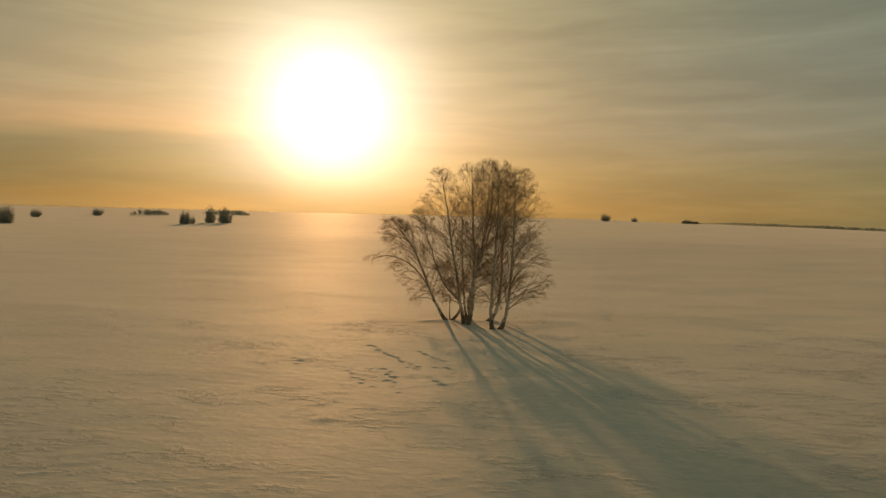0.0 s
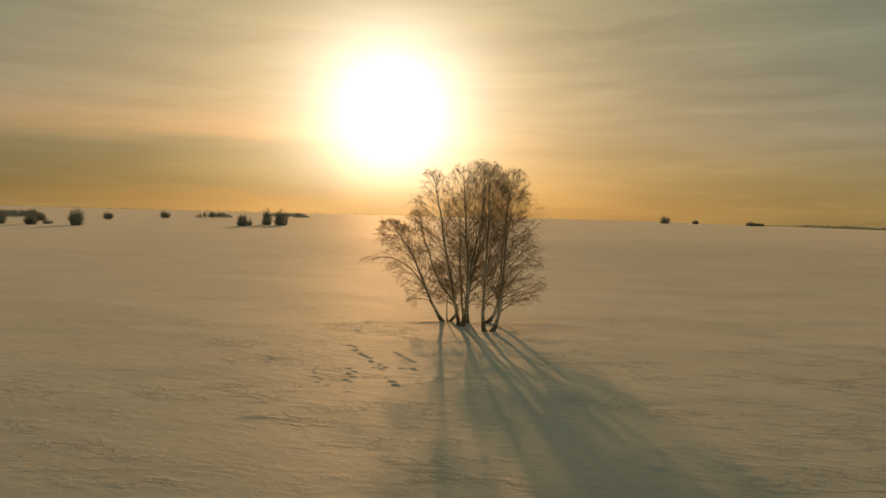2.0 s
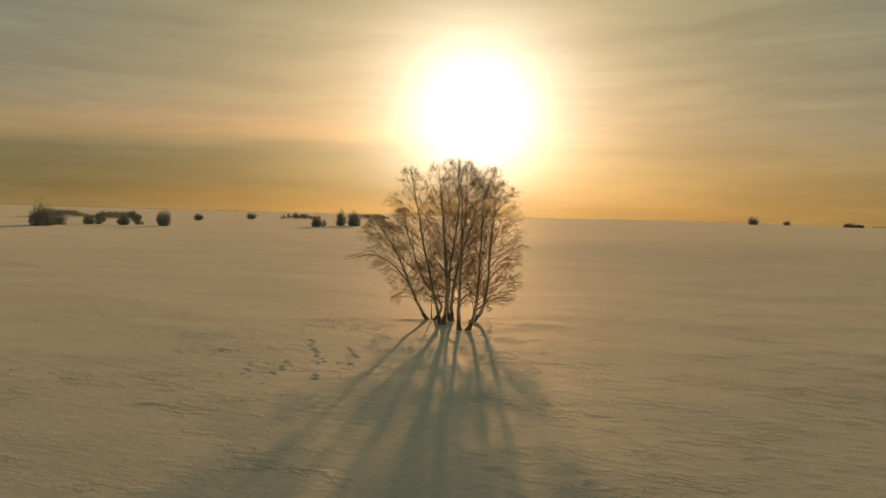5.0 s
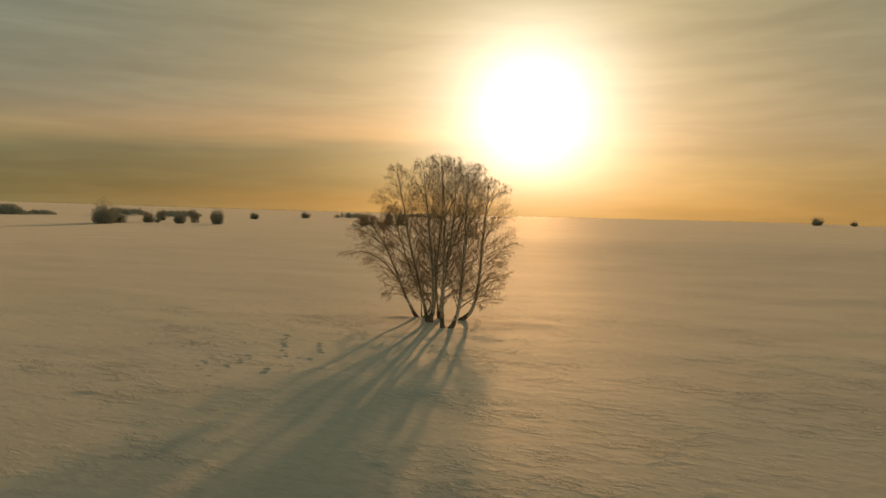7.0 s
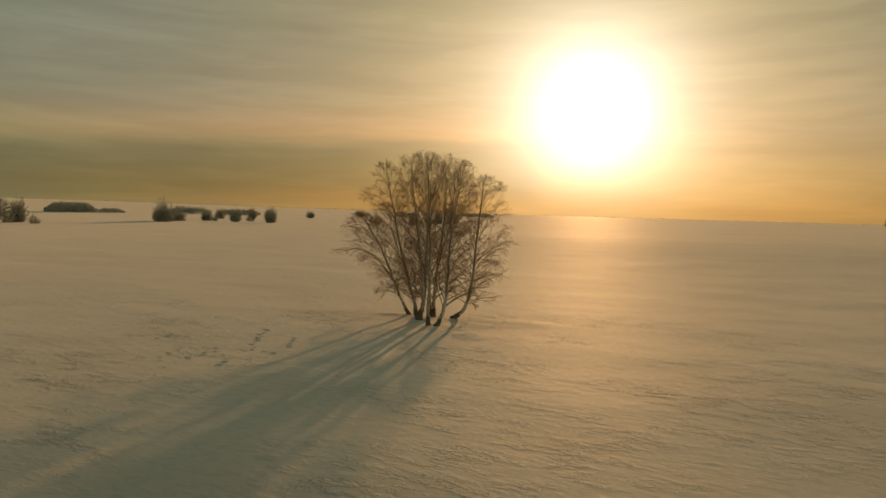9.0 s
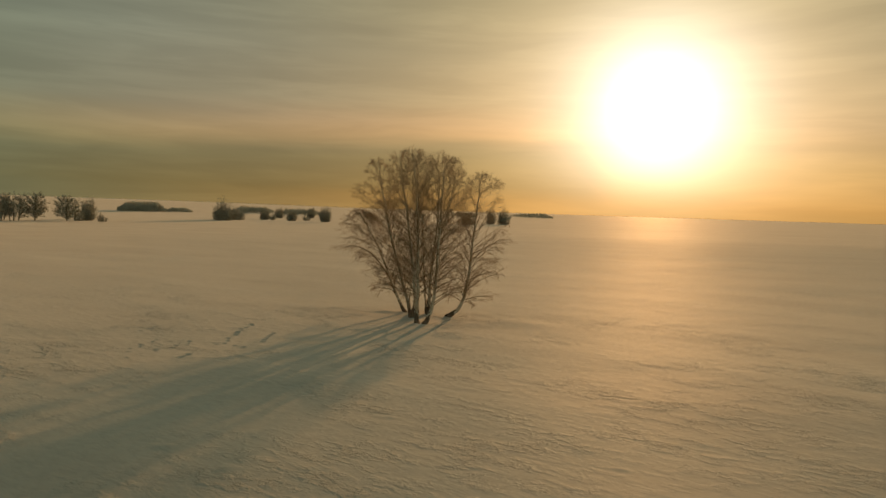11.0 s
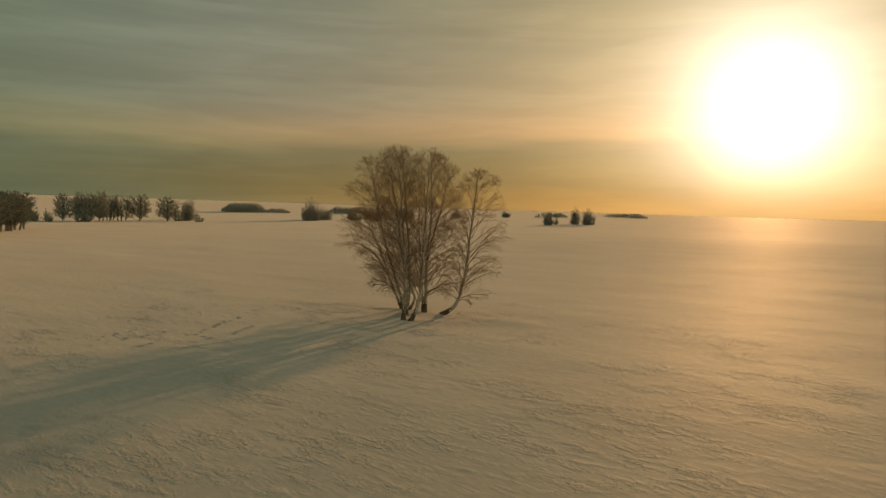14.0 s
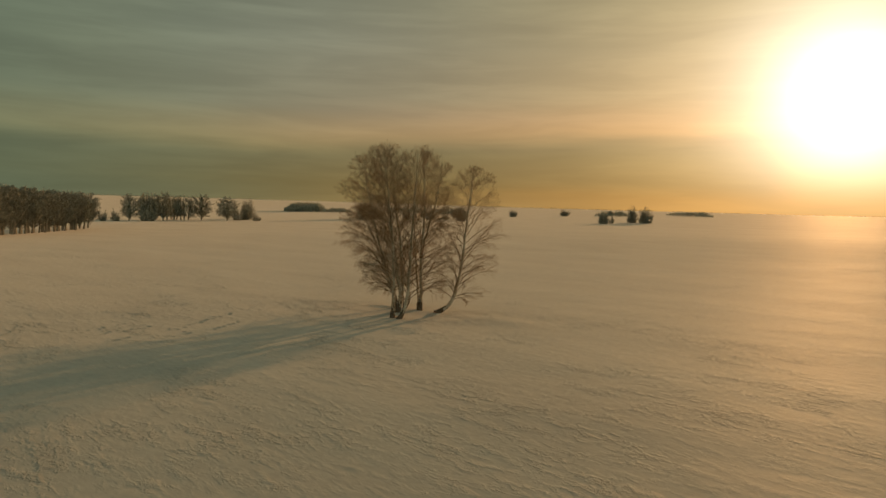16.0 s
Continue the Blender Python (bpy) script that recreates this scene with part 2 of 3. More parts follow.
def foot_prints():
    rng = random.Random(5)
    marks = []
    for (x0, y0), (x1, y1), n in TRACKS:
        length = math.hypot(x1 - x0, y1 - y0)
        ux, uy = (x1 - x0) / length, (y1 - y0) / length
        for i in range(n):
            k, s = i / (n - 1), 0.055 * (1 if i % 2 else -1)
            marks.append((x0 + (x1 - x0) * k - uy * s + rng.uniform(-0.09, 0.09), y0 + (y1 - y0) * k + ux * s + rng.uniform(-0.12, 0.12), rng.uniform(-0.45, 0.15), rng.uniform(0.7, 1.25)))
    return marks


# lumps and clods: place, width, height
LUMPS = [(-3.25, 18.1, 0.34, 0.05), (7.45, 16.45, 0.24, 0.06), (9.6, 16.35, 0.16, 0.06), (10.1, 21.6, 0.16, 0.03), (10.9, 17.4, 0.16, 0.04), (16.5, 21.7, 0.16, 0.03), (-2.1, 38.7, 0.8, 0.09), (5.2, 40.6, 2.2, 0.12), (4.0, 38.3, 1.6, 0.06), (5.9, 35.0, 0.16, 0.05), (5.3, 34.2, 0.13, 0.05), (6.6, 34.5, 0.14, 0.04), (4.6, 35.4, 0.12, 0.05), (7.1, 35.6, 0.15, 0.04), (5.0, 33.4, 0.12, 0.04)]
BASES = [(-1.09, 39.2), (-0.73, 39.3), (0.15, 37.95), (0.29, 39.5), (1.6, 36.25), (2.0, 36.3), (1.5, 39.7)]


def land(x, y):
    """The lie of the land, without the small relief of the snow."""
    x, y = np.asarray(x, float), np.asarray(y, float)
    r = np.hypot(x, y)
    az = np.degrees(np.arctan2(x, y))
    rise = np.interp(az, [-180, -110, -70, -60, -50, -36, -20, -10, 0, 8, 15, 19, 24, 30, 40, 110, 180], [0.2, 0.2, 0.2, 0.40, 0.58, 0.72, 0.95, 1.06, 1.15, 1.19, 1.07, 1.03, 0.95, 0.80, 0.75, 0.3, 0.2])
    far = 5.4 + r * np.tan(np.radians(rise))
    slope = 0.02 * x + 0.0255 * y
    near = ease(np.hypot(x - 2, y - 25), 25, 130)
    z = near * np.minimum(slope, far - 0.6)
    w = ease(r, 420, 1100)
    z = z * (1 - w) + far * w
    roll = GRAIN[0](x / 90, y / 90) * 1.0 + GRAIN[1](x / 33, y / 33) * 0.10
    return z + roll * ease(np.hypot(x - 2, y - 25), 30, 120) * 0.9


def relief(x, y):
    """Wind crust, drifts, boot prints and the mounds round the stems."""
    c, s = math.cos(0.45), math.sin(0.45)
    a, b = x * c + y * s, -x * s + y * c
    z = GRAIN[1](a / 13, b / 7) * 0.10 + GRAIN[2](a / 3.0, b / 2.2) * 0.024
    patch = ease(GRAIN[0](x / 9 + 3, y / 7) + 0.35 * GRAIN[5](x / 3, y / 3), -0.12, 0.30)
    ridge = 1 - np.abs(GRAIN[3](a / 0.95 + 0.5 * GRAIN[2](a, b), b / 0.55)) * 2.2
    fine = GRAIN[4](a / 0.62, b / 0.40)
    z = z + patch * (ridge * 0.007 + fine * 0.010) + (1 - patch) * fine * 0.004
    z = z * (1 - 0.8 * np.exp(-((x - 0.6) ** 2 + (y - 38) ** 2) / 14))
    for bx, by in BASES:
        d2 = (x - bx) ** 2 + (y - by) ** 2
        z = z + 0.05 * np.exp(-d2 / 0.7) - 0.05 * np.exp(-d2 / 0.06)
    for lx, ly, w, h in LUMPS:
        u, v = (x - lx) * c + (y - ly) * s, -(x - lx) * s + (y - ly) * c
        z = z + h * np.exp(-((u / w) ** 2 + (v / (0.6 * w)) ** 2))
    for fx, fy, turn, size in foot_prints():
        near = (np.abs(x - fx) < 1) & (np.abs(y - fy) < 1)
        u = (x - fx) * math.cos(turn) + (y - fy) * math.sin(turn)
        v = -(x - fx) * math.sin(turn) + (y - fy) * math.cos(turn)
        d = (u / (0.105 * size)) ** 2 + (v / (0.062 * size)) ** 2
        z = z + near * size * (-0.065 * np.exp(-d ** 1.3) + 0.016 * np.exp(-((np.sqrt(d) - 1.6) / 0.45) ** 2))
    return z


def height(x, y):
    fade = 1 - ease(np.hypot(np.asarray(x, float) - 2, np.asarray(y, float) - 27), 45, 160)
    return land(x, y) + fade * relief(np.asarray(x, float), np.asarray(y, float))


def graded(stops, steps, reach):
    """Even steps between the stops, one step for each stretch, then growing steps out to reach on both sides."""
    line = [np.arange(a, b - d / 2, d) for a, b, d in zip(stops, stops[1:], steps)]
    out, d = [0.0], 0.14
    while out[-1] < reach:
        d *= 1.075
        out.append(out[-1] + d)
    out = np.array(out)
    return np.concatenate([stops[0] - out[:0:-1], *line, stops[-1] + out])


def build_ground():
    gx, gy = graded((-18, -7, 1, 32), (0.14, 0.07, 0.14), 4200), graded((9, 21, 31, 46), (0.14, 0.07, 0.14), 4200)
    xx, yy = np.meshgrid(gx, gy)
    zz = height(xx, yy)
    nx, ny = len(gx), len(gy)
    i = np.arange(nx * ny).reshape(ny, nx)
    faces = np.stack([i[:-1, :-1], i[:-1, 1:], i[1:, 1:], i[1:, :-1]], -1).reshape(-1, 4)
    me = bpy.data.meshes.new("ground")
    me.vertices.add(nx * ny)
    me.vertices.foreach_set("co", np.stack([xx, yy, zz], -1).ravel())
    me.loops.add(faces.size)
    me.loops.foreach_set("vertex_index", faces.ravel().astype(np.int32))
    me.polygons.add(len(faces))
    me.polygons.foreach_set("loop_start", np.arange(0, faces.size, 4, dtype=np.int32))
    me.polygons.foreach_set("use_smooth", np.ones(len(faces), bool))
    me.update(calc_edges=True)
    me.materials.append(SNOW)
    tagged(new("ground", me), "wind-crusted snow field with boot prints and drifts", "snow field", kind="structure")


build_ground()


# ---- trees ----
class Tubes:
    """Collects tapered tubes as one mesh."""

    def __init__(self):
        self.verts, self.faces, self.mats = [], [], []

    def add(self, pts, radii, sides, mat=0, base_mat=None, base_len=0.0):
        first, n = len(self.verts), len(pts)
        ref = Vector((0.31, 0.95, 0.12))
        along = 0.0
        for k, (p, r) in enumerate(zip(pts, radii)):
            d = pts[min(k + 1, n - 1)] - pts[max(k - 1, 0)]
            u = d.cross(ref)
            if u.length < 1e-6:
                u = Vector((1, 0, 0))
            u.normalize()
            v = d.cross(u).normalized()
            for s in range(sides):
                a = 2 * math.pi * s / sides
                self.verts.append(p + (u * math.cos(a) + v * math.sin(a)) * r)
            if k:
                along += (p - pts[k - 1]).length
                for s in range(sides):
                    a, b = first + (k - 1) * sides + s, first + (k - 1) * sides + (s + 1) % sides
                    self.faces.append((a, b, b + sides, a + sides))
                    low = base_mat is not None and along < base_len * (0.7 + 0.6 * ((s * 7 + k * 3) % 5) / 5)
                    self.mats.append(base_mat if low else mat)

    def mesh(self, name, materials):
        me = bpy.data.meshes.new(name)
        me.from_pydata(self.verts, [], self.faces)
        for m in materials:
            me.materials.append(m)
        me.polygons.foreach_set("material_index", self.mats)
        me.polygons.foreach_set("use_smooth", [True] * len(self.faces))
        me.update()
        return me


def spline(points, n):
    """n points on a smooth curve through the points."""
    p = [Vector(q) for q in points]
    p = [p[0] * 2 - p[1]] + p + [p[-1] * 2 - p[-2]]
    out = []
    for k in range(n):
        s = k / (n - 1) * (len(p) - 3)
        i = min(int(s), len(p) - 4)
        f = s - i
        a, b, c, d = p[i:i + 4]
        out.append(0.5 * ((2 * b) + (c - a) * f + (2 * a - 5 * b + 4 * c - d) * f ** 2 + (3 * b - a - 3 * c + d) * f ** 3))
    return out


def shoot(rng, start, way, length, n, lift, wob):
    """A branch that grows along way; lift bends it up (plus) or lets it hang (minus)."""
    pts, d = [start.copy()], way.normalized()
    for k in range(n):
        d = d + Vector((rng.gauss(0, wob), rng.gauss(0, wob), rng.gauss(0, wob) + lift * (k + 1) / n))
        d.normalize()
        pts.append(pts[-1] + d * (length / n))
    return pts


def side_way(rng, axis, spread, turn):
    """A direction that leaves the axis by the angle spread, at the turn round it."""
    u = axis.cross(Vector((0.2, 0.1, 1))) if abs(axis.z) < 0.95 else axis.cross(Vector((1, 0, 0)))
    u.normalize()
    v = axis.cross(u)
    return axis * math.cos(spread) + (u * math.cos(turn) + v * math.sin(turn)) * math.sin(spread)


def at_curve(pts, s):
    f = s * (len(pts) - 1)
    i = min(int(f), len(pts) - 2)
    return pts[i].lerp(pts[i + 1], f - i), (pts[i + 1] - pts[i]).normalized()


def part(name, me, parent, label="", kind=""):
    ob = new(name, me)
    ob.parent = parent
    return tagged(ob, label, kind=kind)


CLUMP = Vector((0.6, 38.0, 0))


class Egg:
    """The uneven egg that a crown fills round its stem."""

    def __init__(self, stem, low, reach, seed):
        self.stem, self.reach, self.seed = stem, reach, seed
        self.z0, self.z1 = at_curve(stem, low)[0].z, stem[-1].z + 0.22

    def holds(self, p):
        h = (p.z - self.z0) / (self.z1 - self.z0)
        if h >= 1:
            return False
        axis = min(self.stem, key=lambda q: abs(q.z - p.z))
        d = Vector((p.x - axis.x, p.y - axis.y))
        k = min(1.0, 0.68 + 1.6 * max(0, h)) * (1 - max(0.0, (h - 0.3) / 0.7) ** 3.2) ** 0.60
        k *= 1 + 0.40 * noise.noise((p.x * 0.8 + self.seed, p.y * 0.8, p.z * 0.8)) + 0.30 * noise.noise((p.x * 4, p.y * 4, p.z * 4 + self.seed))
        return d.length < self.reach * k

    def cut(self, pts):
        for k in range(3, len(pts)):
            if not self.holds(pts[k]):
                return pts[:k]
        return pts


def twig_spray(rng, tubes, pts, s0, count, size, hang, egg=None):
    """Thin branchlets with twigs along a limb."""
    for i in range(count):
        s = s0 + (1 - s0) * (i + rng.random()) / count
        p, axis = at_curve(pts, min(s, 0.999))
        way = side_way(rng, axis, rng.uniform(0.35, 0.8), rng.random() * 6.28) + Vector((0, 0, 0.1))
        length = size * rng.uniform(0.5, 1.15) * (1.1 - 0.45 * s)
        b = shoot(rng, p, way, length, 3, -hang * 1.2, 0.08)
        if egg is not None:
            b = egg.cut(b)
        tubes.add(b, [0.0030, 0.0024, 0.0016, 0.0009], 3)
        for j in range(rng.randint(8, 11)):
            q, ax = at_curve(b, rng.uniform(0.1, 0.98))
            w = side_way(rng, ax, rng.uniform(0.3, 0.75), rng.random() * 6.28)
            w.z -= hang * 1.5
            tip = q + w * length * rng.uniform(0.25, 0.55)
            if egg is None or egg.holds(tip):
                tubes.add([q, tip], [0.0011, 0.0006], 3)


ROUND = [0.80, 1.0, 1.10, 1.0, 0.60]
POINTED = [0.9, 1.05, 1.02, 0.85, 0.50]


def birch(label, seed, stems, limbs=(), profile=ROUND, shaded=0.75):
    """stems: (control points, base radius, lowest limb's share of the height, limb count, limb length). limbs: (control points, radius).
    profile: limb length from the lowest limb to the top. shaded: share of the low inner limbs that the neighbours have killed."""
    rng = random.Random(seed)
    bx, by, _ = stems[0][0][0]
    thing = new("birch_tree")
    base = Vector((bx, by, float(height(bx, by)) - 0.1))
    thing.location = base
    twigs = Tubes()
    first = None
    for control, radius, low, count, reach in stems:
        control = control[:-1] + [(control[-1][0], control[-1][1], control[-1][2] - 0.12)]
        count = int(count * 1.75)
        pts = spline([Vector(c) - base for c in control], 26)
        n = len(pts)
        pts = [p + Vector((rng.gauss(0, 0.018), rng.gauss(0, 0.018), 0)) * min(1, k / 4) for k, p in enumerate(pts)]
        radii = [radius * (1 - k / (n - 1)) ** 0.85 * (1 + 0.55 * math.exp(-k * 0.9)) + 0.006 for k in range(n)]
        tb = Tubes()
        tb.add(pts, radii, 9, 0, 1, 0.75)
        trunk = part("trunk", tb.mesh("trunk", [BARK, ROUGH_BARK]), thing, "white birch bark with a black rough foot")
        first = first or trunk
        egg = Egg(pts, low, reach * 1.3, seed * 7)
        turn = rng.random() * 6.28
        for i in range(count):
            s = low + (0.95 - low) * (i + 0.6 * rng.random()) / count
            p, axis = at_curve(pts, s)
            turn += 2.4 + rng.uniform(-0.5, 0.5)
            h = (s - low) / (1 - low)
            shape = float(np.interp(h, [0, 0.12, 0.35, 0.7, 1.0], profile))
            way = side_way(rng, axis, rng.uniform(0.64, 1.04) * (1 - 0.36 * h), turn)
            out = p + base - CLUMP
            out.z = 0
            open_side = way.x * out.x + way.y * out.y
            if h < 0.55 and open_side < -0.35 and rng.random() < shaded:
                continue
            length = reach * 1.65 * shape * rng.uniform(0.7, 1.1) * (0.85 + 0.2 * max(-1.6, min(1.2, open_side)))
            hang = 0.18 * (1 - h) + 0.06
            lim = shoot(rng, p, way, length, 8, rng.uniform(-0.13, 0.01) - 0.09 * (1 - h) ** 2, 0.055)
            lim = egg.cut(lim)
            r0 = max(0.006, radii[int(s * (n - 1))] * 0.22)
            tl = Tubes()
            tl.add(lim, [r0 * (1 - 0.88 * k / (len(lim) - 1)) + 0.002 for k in range(len(lim))], 5)
            part("limb", tl.mesh("limb", [LIMB_BARK]), trunk)
            for j in range(6):
                q, ax = at_curve(lim, rng.uniform(0.25, 0.85))
                fork = shoot(rng, q, side_way(rng, ax, rng.uniform(0.45, 0.8), rng.random() * 6.28), length * rng.uniform(0.34, 0.55), 5, -0.06, 0.07)
                fork = egg.cut(fork)
                twigs.add(fork, [r0 * 0.42 * (1 - 0.85 * k / (len(fork) - 1)) + 0.0012 for k in range(len(fork))], 4)
                twig_spray(rng, twigs, fork, 0.35, 5, 0.44, hang * 1.5, egg)
            twig_spray(rng, twigs, lim, 0.50, int(5 + 4 * length), 0.46 + 0.08 * length, hang * 1.5, egg)
        twig_spray(rng, twigs, pts, 0.86, 6, 0.32, 0.0, egg)
    for control, radius in limbs:
        lim = spline([Vector(c) - base for c in control], 14)
        tl = Tubes()
        tl.add(lim, [radius * (1 - 0.85 * k / 13) + 0.004 for k in range(14)], 6)
        part("limb", tl.mesh("limb", [LIMB_BARK]), first, "long arching limb")
        for i in range(14):
            p, axis = at_curve(lim, 0.2 + 0.79 * i / 14)
            sub = shoot(rng, p, side_way(rng, axis, rng.uniform(0.4, 0.9), rng.random() * 6.28), rng.uniform(0.5, 1.0), 5, -0.25, 0.07)
            twigs.add(sub, [0.011 - 0.0018 * k for k in range(6)], 4)
            twig_spray(rng, twigs, sub, 0.1, 7, 0.5, 0.3)
        twig_spray(rng, twigs, lim, 0.3, 16, 0.6, 0.3)
    part("crown", twigs.mesh("crown", [TWIG_BARK]), thing, "bare reddish-brown twigs", kind="stuff")
    return tagged(thing, label, "birch tree", "birches of the lone clump")


birch("leaning bare birch with long arching limbs, standing in snow", 1,
      [([(-1.09, 39.2, 0), (-1.46, 39.17, 0.6), (-1.93, 39.05, 1.5), (-2.44, 38.86, 2.8), (-3.0, 38.62, 4.1), (-3.75, 38.6, 5.1), (-4.3, 38.6, 5.9)], 0.10, 0.28, 26, 1.62)],
      [([(-2.05, 39.0, 1.9), (-2.9, 38.75, 3.0), (-3.7, 38.6, 3.55), (-4.6, 38.5, 3.75), (-5.3, 38.45, 3.55)], 0.04)], shaded=0.4)
birch("slim crooked bare birch rising from the snow", 2,
      [([(-0.73, 39.3, 0), (-0.25, 39.25, 0.75), (-0.5, 39.2, 1.35), (-1.3, 39.1, 2.3), (-1.9, 39.0, 3.8), (-2.4, 38.9, 5.2), (-2.6, 38.9, 6.6)], 0.075, 0.26, 24, 1.45),
       ([(-0.85, 39.35, 0), (-0.9, 39.3, 0.8), (-0.85, 39.3, 1.6), (-0.95, 39.3, 2.4)], 0.03, 0.4, 5, 0.5)])
birch("tall bare birch forked low into several upright stems", 3,
      [([(0.0, 38.15, 0), (-0.1, 38.06, 0.5), (-0.23, 37.95, 1.2), (-0.4, 37.5, 2.5), (-0.67, 37.09, 4), (-0.9, 36.75, 5.5), (-1.15, 36.5, 7), (-1.45, 36.45, 8.75)], 0.11, 0.26, 32, 1.42),
       ([(0.21, 37.93, 0), (0.33, 37.9, 0.5), (0.44, 37.83, 1.2), (0.5, 37.48, 2.5), (0.5, 37.05, 4), (0.4, 36.8, 5.5), (0.31, 36.41, 7), (0.2, 36.05, 9.0)], 0.14, 0.30, 30, 1.5),
       ([(0.40, 37.9, 0.9), (0.44, 37.95, 1.3), (0.52, 37.86, 2.5), (0.76, 37.38, 4), (1.15, 36.7, 5.5), (1.33, 36.2, 7), (1.35, 35.8, 9.25)], 0.10, 0.32, 28, 1.5)])
birch("tall upright bare birch at the back of the clump", 4,
      [([(0.29, 39.53, 0), (0.25, 39.6, 0.6), (0.23, 39.64, 1.2), (0.48, 39.31, 2.5), (0.85, 38.95, 4), (1.0, 38.9, 5.5), (1.2, 38.6, 7), (1.06, 38.5, 9.3)], 0.12, 0.24, 32, 1.7),
       ([(0.62, 39.15, 3.1), (0.85, 39.1, 3.9), (1.25, 39.15, 5.2), (1.62, 39.25, 6.8), (1.85, 39.3, 8.5)], 0.07, 0.15, 20, 0.95),
       ([(0.12, 39.6, 0), (-0.02, 39.65, 0.8), (-0.1, 39.6, 1.8), (-0.2, 39.5, 3.2), (-0.3, 39.4, 5.0), (-0.35, 39.3, 7.3)], 0.075, 0.35, 20, 1.3)])
birch("tall straight bare birch with a dark foot in snow", 5,
      [([(1.6, 36.26, 0), (1.51, 36.35, 0.5), (1.5, 36.38, 1.2), (1.55, 36.27, 2.5), (1.6, 36.04, 4), (1.68, 35.77, 5.5), (1.69, 35.47, 7), (1.56, 35.15, 9.1)], 0.115, 0.26, 34, 1.6)])
birch("tall bare birch bowed at its foot, beside a straight one", 6,
      [([(2.01, 36.34, 0), (2.23, 36.42, 0.5), (2.38, 36.53, 1.2), (2.48, 36.51, 2.5), (2.54, 36.51, 4), (2.58, 36.53, 5.5), (2.59, 36.61, 7), (2.57, 36.71, 8.9)], 0.115, 0.24, 36, 1.9)])
birch("bare birch curving sharply out of the snow, standing apart", 7,
      [([(1.45, 39.65, 0), (1.78, 40.3, 0.45), (2.01, 40.6, 1.2), (2.11, 40.85, 2.5), (2.12, 41.06, 4), (2.21, 41.14, 5.5), (2.3, 41.26, 7), (2.32, 41.4, 8.35)], 0.12, 0.20, 38, 1.75)], profile=POINTED, shaded=0.1)


# ---- far trees ----
def lumpy(way, seed, much):
    """How far a crown reaches along the direction way: one, more or less."""
    return min(1.06, 1 + much * noise.noise(way * 1.7 + Vector((seed, 0, 0))) + much * 0.6 * noise.noise(way * 4.5 + Vector((0, seed, 0))))


def tuft(rng, twigs, limb, count, size):
    """Short twigs round the outer half of a limb."""
    for _ in range(count):
        q, ax = at_curve(limb, rng.uniform(0.5, 0.99))
        twigs.add([q, q + side_way(rng, ax, rng.uniform(0.3, 1.5), rng.random() * 6.28) * size * rng.uniform(0.6, 1.2)], [0.052, 0.025], 3)


def grove_tree(name, seed, tall, wide, trunks, sprays, foot, bark):
    """A bare birch seen from far: pale stems and a rounded brush of twigs, tall metres high and wide metres across."""
    rng = random.Random(seed)
    thing = new(name)
    twigs = Tubes()
    stems = []
    for k in range(trunks):
        a, d = 6.28 * k / trunks + rng.random(), (wide * rng.uniform(0.08, 0.2) if trunks > 1 else 0.05)
        c = Vector((math.cos(a) * d, math.sin(a) * d, 0))
        stems.append(spline([c * 0.8 + Vector((0, 0, -0.3)), c * 1.1 + Vector((0, 0, tall * 0.4)), c * 1.5 + Vector((0, 0, tall * rng.uniform(0.86, 0.94)))], 9))
        tb = Tubes()
        tb.add(stems[-1], [0.15 * (1 - i / 9) + 0.02 for i in range(9)], 6)
        part("trunk", tb.mesh("trunk", [FAR_TRUNK]), thing)
    mid, half = tall * (1 + foot) / 2 - 0.12, tall * (1 - foot) / 2 - 0.12
    for i in range(sprays):
        a, u, r = rng.random() * 6.28, rng.uniform(-1, 1), 0.93 * rng.uniform(0.2, 1.0) ** 0.5
        side = (1 - u ** 6) ** 0.5 if u < 0 else (1 - abs(u) ** 3.2) ** 0.5
        r *= lumpy(Vector((math.cos(a) * side, math.sin(a) * side, u)), seed, 0.16)
        tip = Vector((math.cos(a) * side * (wide / 2 - 0.2) * r, math.sin(a) * side * (wide / 2 - 0.2) * r, mid + u * half * r))
        stem = min(stems, key=lambda q: (q[4].xy - tip.xy).length)
        p, _ = at_curve(stem, max(0.14, min(0.97, (tip.z - (tip.xy - stem[4].xy).length * 0.8) / tall)))
        b = spline([p, p.lerp(tip, 0.55) + Vector((0, 0, 0.12)), tip], 4)
        twigs.add(b, [0.030, 0.025, 0.019, 0.013], 3)
        tuft(rng, twigs, b, 8, 0.45)
    part("crown", twigs.mesh("crown", [bark]), thing, "brush of bare twigs", kind="stuff")
    return thing


